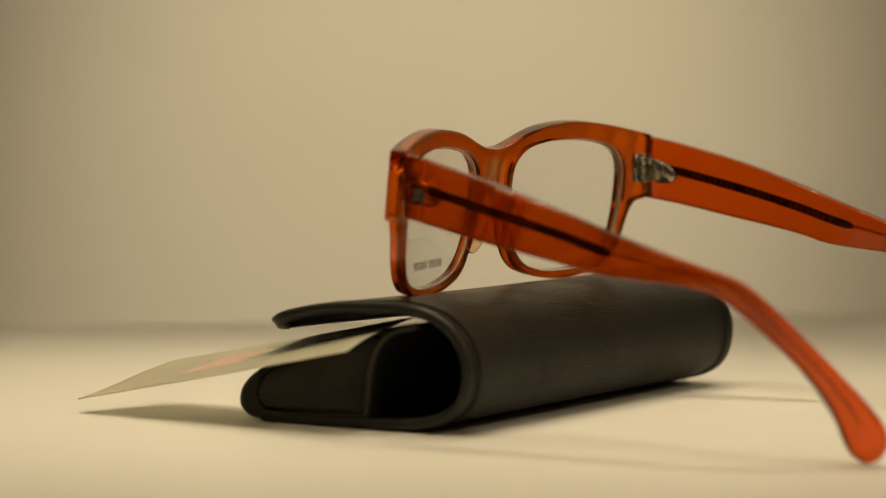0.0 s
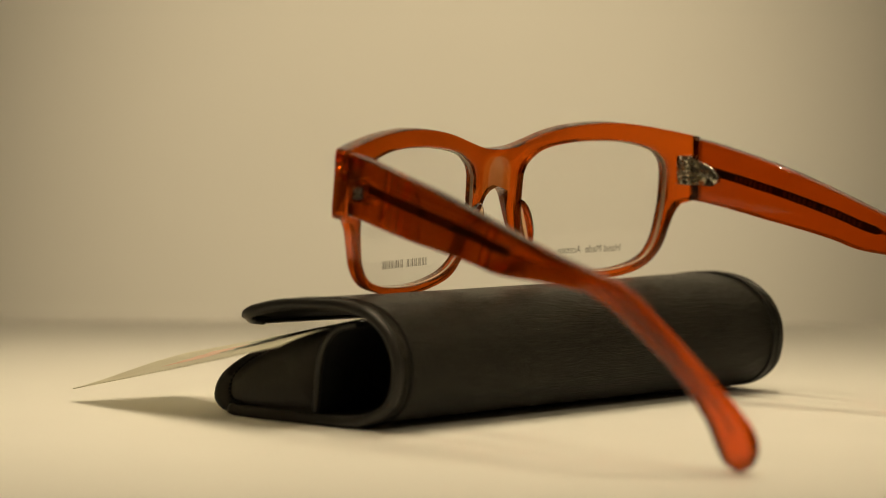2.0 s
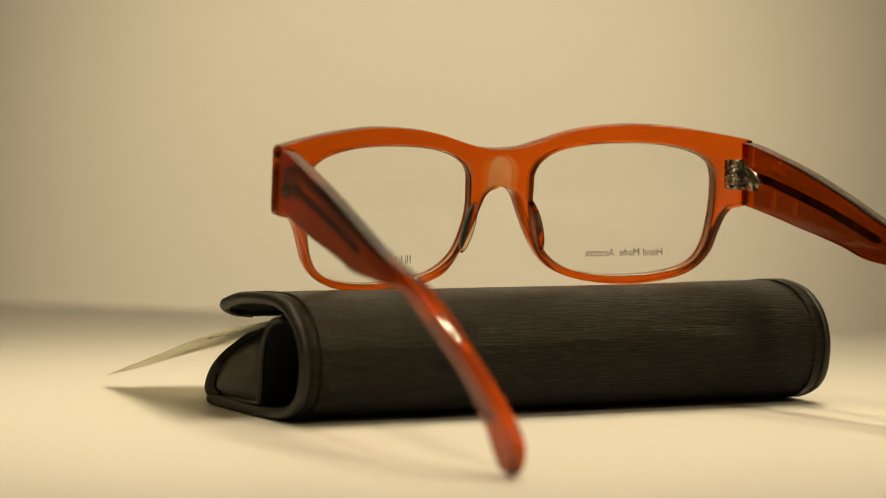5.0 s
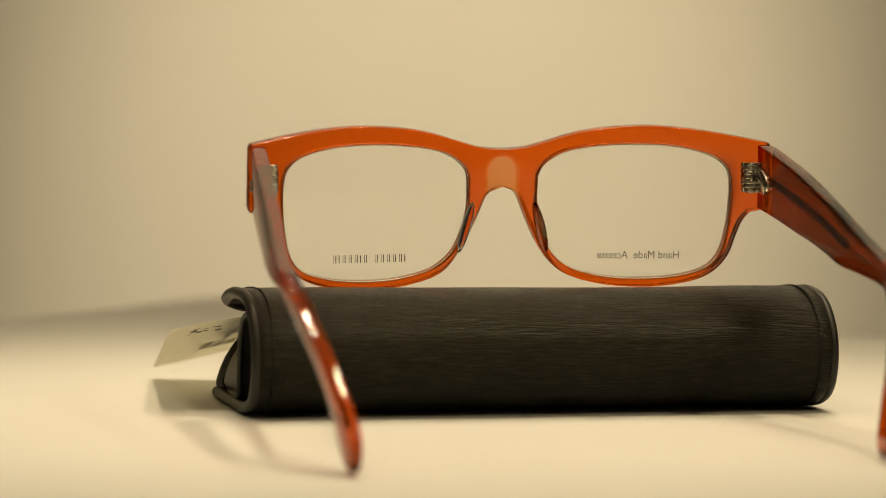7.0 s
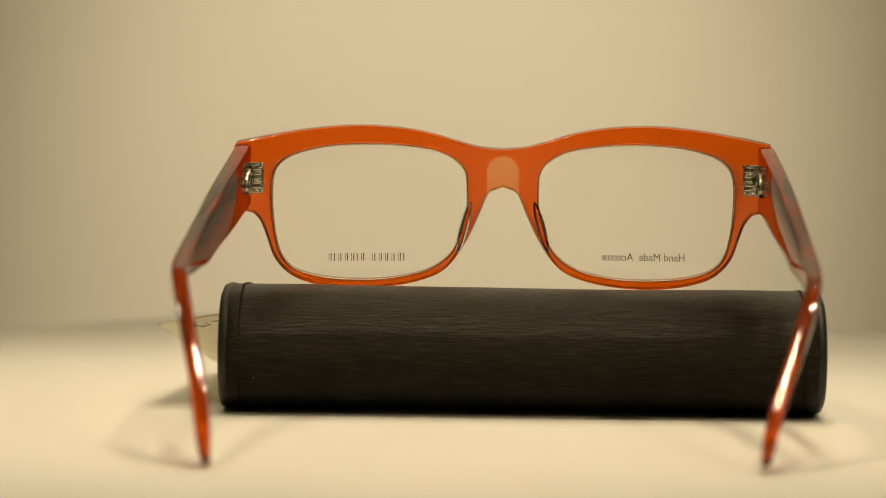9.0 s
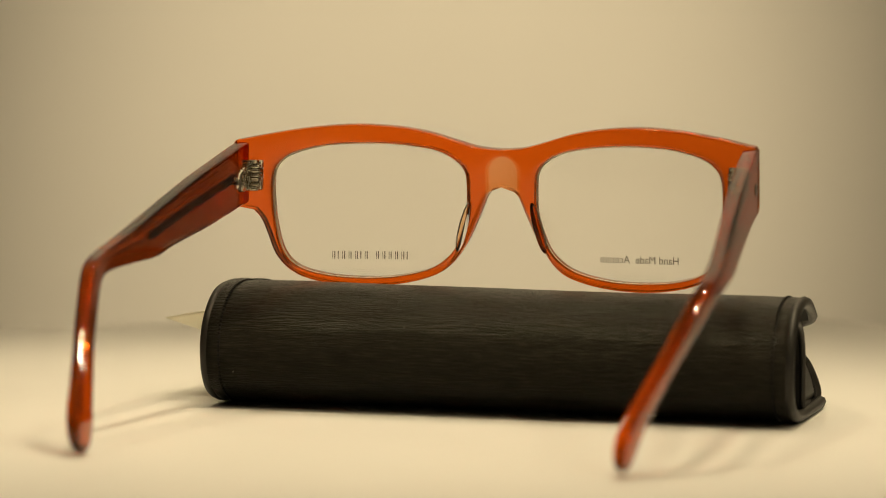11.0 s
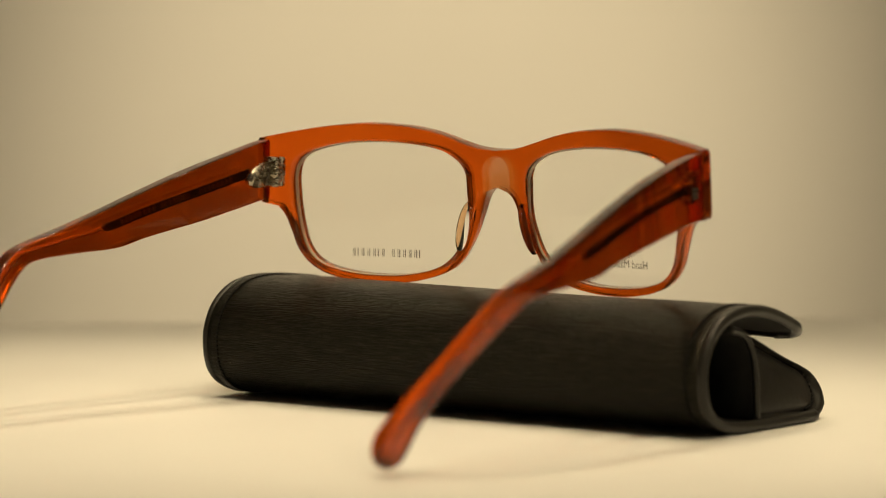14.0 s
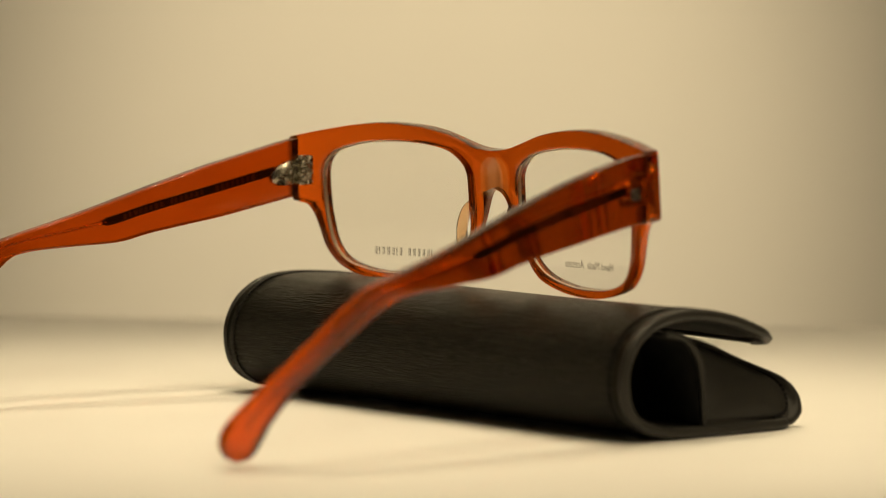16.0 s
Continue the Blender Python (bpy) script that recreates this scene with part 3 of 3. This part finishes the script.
def side(y, sign):
    """How far out the temple runs, by its distance back; the two are not bent quite alike."""
    return float(np.interp(-y, SIDE[sign][:, 0], SIDE[sign][:, 1]))


def temple(gl, sign):
    n = 90
    top, bot = smooth_line(TOP, n), smooth_line(BOT, n)
    if sign > 0:
        for line in (top, bot):
            line[:, 0] = -13.3 + (line[:, 0] + 13.3) * 0.98
    u = np.linspace(0, 1, n)
    rise = (-0.54, 0.65) if sign < 0 else (2.0, -3.8)
    for line, lift in ((top, 0.0), (bot, 1.2 if sign < 0 else 0.0)):
        line[:, 1] += rise[0] * 4 * u * (1 - u) + rise[1] * 6.75 * u * u * (1 - u) + lift * (1 - u)
        line[:, 0] += (-0.9 if sign < 0 else 0.2) * u
    # even pairing by the share of the length
    rings = []
    half = 2.0
    for i in range(n):
        a, b_ = top[i], bot[i]
        end = min(1.0, (n - 1 - i) / 6)
        hw = half * (1 - 0.10 * i / n) * (0.45 + 0.55 * math.sqrt(end))
        d = b_ - a
        L = np.linalg.norm(d)
        c = min(0.7, 0.3 * L)
        ring = []
        # flat sides, nearly flat top and bottom, softened edges
        crown = ((-1.0, 1.0), (-0.97, 0.55), (-0.88, 0.2), (-0.7, 0.06), (0.0, 0.0), (0.7, 0.06), (0.88, 0.2), (0.97, 0.55), (1.0, 1.0))
        for s, w in [(k * c, w) for w, k in crown] + [(L * 0.5, 1)] + [(L - k * c, -w) for w, k in crown] + [(L * 0.5, -1)]:
            q = a + d / L * s
            x = side((a[0] + b_[0]) / 2, sign) + hw * w
            ring.append((sign * x * MM, q[0] * MM, q[1] * MM))
        rings.append(ring)
    bm = bmesh.new()
    loft(bm, rings)
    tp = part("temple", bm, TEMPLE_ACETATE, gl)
    tp.data.set_sharp_from_angle(angle=radians(52))

    # core wire inside the temple: a flat strip from the hinge, then a thin ribbed wire to the tip
    mid = smooth_line([((a[0] + b_[0]) / 2, (a[1] + b_[1]) / 2 + 0.5) for a, b_ in zip(top[4:84], bot[4:84])], 400)
    strip = [q for q in mid if q[0] > -74]
    wire = [q for q in mid if q[0] <= -72.5]
    bm = bmesh.new()
    rings = []
    for y, z in strip[::6] + [strip[-1]]:
        h = 1.15 * min(1.0, (y + 74.6) / 2.0)
        x = side(y, sign)
        rings.append([(sign * (x + dx) * MM, y * MM, (z + dz) * MM) for dx, dz in ((-0.45, -h), (0.45, -h), (0.45, h), (-0.45, h))])
    loft(bm, rings)
    part("core_strip", bm, CORE, tp, "dark metal core strip", smooth=False)
    bm = bmesh.new()
    rings = []
    for i, (y, z) in enumerate(wire):
        r = 0.40 + 0.12 * (i % 4 < 2)
        x = side(y, sign)
        rings.append([(sign * (x + r * math.cos(t)) * MM, y * MM, (z + r * math.sin(t)) * MM) for t in np.linspace(0, 2 * math.pi, 8, endpoint=False)])
    loft(bm, rings)
    part("core_wire", bm, WIRE, tp, "thin ribbed brass core wire", smooth=False)
    # worn gilt print along both faces of the strip
    bm = bmesh.new()
    for k in range(26):
        q = min(strip, key=lambda c: abs(c[0] + 27.0 + 1.6 * k))
        if k in (8, 9, 17):
            continue
        for x in (side(q[0], sign) - 0.52, side(q[0], sign) + 0.47) if k < 16 else (side(q[0], sign) - 0.52,):
            box(bm, (min(sign * x, sign * (x + 0.05)) * MM, (q[0] - 0.5) * MM, (q[1] - 0.7) * MM), (max(sign * x, sign * (x + 0.05)) * MM, (q[0] + 0.45) * MM, (q[1] + 0.7) * MM))
    part("print_marks", bm, GILT, tp, "row of worn gilt print marks", smooth=False)
    # small metal plaque let into the outer side
    bm = bmesh.new()
    for y0, y1, z0, z1 in ((-19.4, -16.0, 61.0, 61.5), (-19.4, -16.0, 58.6, 59.1), (-19.4, -18.9, 59.1, 61.0), (-16.5, -16.0, 59.1, 61.0), (-18.9, -16.5, 59.1, 61.0)):
        x = side(-19, sign) + (1.95 if z1 - z0 < 1 or y1 - y0 < 1 else 1.85)
        box(bm, (min(sign * x, sign * (x + 0.2)) * MM, y0 * MM, z0 * MM), (max(sign * x, sign * (x + 0.2)) * MM, y1 * MM, z1 * MM))
    part("plaque", bm, STEEL, tp, "small rectangular metal plaque", smooth=False)

    # barrel hinge in the inner corner: knuckles stacked upwards on a thin plate
    zc = 61.4
    hinge = new("hinge")
    hinge.parent = gl
    tagged(hinge, "silver seven-knuckle metal hinge")

    def knuckle(name, x0, x1, y0, y1, z0, z1, r, mat):
        bm = bmesh.new()
        lo, hi = sorted((sign * x0, sign * x1))
        base = []
        for cx, cy, a0 in ((hi - r, y1 - r, 0), (lo + r, y1 - r, 90), (lo + r, y0 + r, 180), (hi - r, y0 + r, 270)):
            for k in range(5):
                t = radians(a0 + 22.5 * k)
                base.append((cx + r * math.cos(t), cy + r * math.sin(t)))
        mx, my = (lo + hi) / 2, (y0 + y1) / 2
        rings = [[((mx + (x - mx) * f) * MM, (my + (y - my) * f) * MM, z * MM) for x, y in base] for z, f in ((z0, 0.90), (z0 + 0.18, 1.0), (z1 - 0.18, 1.0), (z1, 0.90))]
        loft(bm, rings)
        return part(name, bm, mat, hinge)

    knuckle("base_plate", 62.9, 68.2, -12.2, -10.4, zc - 4.0, zc + 4.0, 0.5, STEEL)
    for k in range(7):
        inn = 0.5 if k in (0, 6) else 0.0
        shift = 0.35 if k % 2 else 0.0
        knuckle("knuckle", 63.0 + inn, 68.6 - inn, -14.5 + shift, -11.2, zc - 4.15 + 1.19 * k, zc - 3.12 + 1.19 * k, 0.9, STEEL)
    # a dark plug in place of the shade inside the screw hole
    knuckle("screw_hole_plug", 65.2, 66.6, -14.9, -13.6, zc - 0.5, zc + 0.9, 0.6, CORE)
    bm = bmesh.new()
    outline = [(-13.6, 3.2), (-17, 3.2), (-20.5, 2.4), (-22.2, 0.4), (-22.0, -1.2), (-20, -2.8), (-17, -3.4), (-13.6, -3.4)]
    rings = [[(sign * (side(y, sign) - 2.0 - dx) * MM, y * MM, (zc - (-13 - y) * 0.22 + z * s) * MM) for y, z in outline] for dx, s in ((-0.8, 1.0), (0.55, 1.0), (0.85, 0.88))]
    loft(bm, rings)
    part("hinge_plate", bm, STEEL, hinge)
    for k in range(2):
        bm = bmesh.new()
        yy, zz = -16.2 - 2.7 * k, zc - 0.9 - 0.6 * k
        rings = [[(sign * (side(yy, sign) - 2.8 - dx) * MM, (yy + 0.75 * s * math.cos(t)) * MM, (zz + 0.75 * s * math.sin(t)) * MM) for t in np.linspace(0, 2 * math.pi, 12, endpoint=False)] for dx, s in ((0, 1), (0.25, 0.9), (0.35, 0.5))]
        loft(bm, rings)
        part("rivet", bm, STEEL, hinge)


board = turning_board()
case = spectacle_case()
sheet = leaflet()
specs = eyeglasses()


# ---------------------------------------------------------------- the turning
def turn(t):
    return pose(0, 0, 0, 0, 0, -6.8358 * (t - 8.7))


def motions():
    times = [0.5 * k for k in range(33)]
    for thing, rest in ((board, pose(0, 0, 0)), (case, pose(0, 0, 0.0002, 0, 0, 2.2)), (sheet, pose(0, 0, 0)),
                        (specs, pose(0.00635, 0, -0.0003, 0, -0.35, 1.9))):
        walk(thing, [(t, turn(t) @ rest) for t in times])


motions()
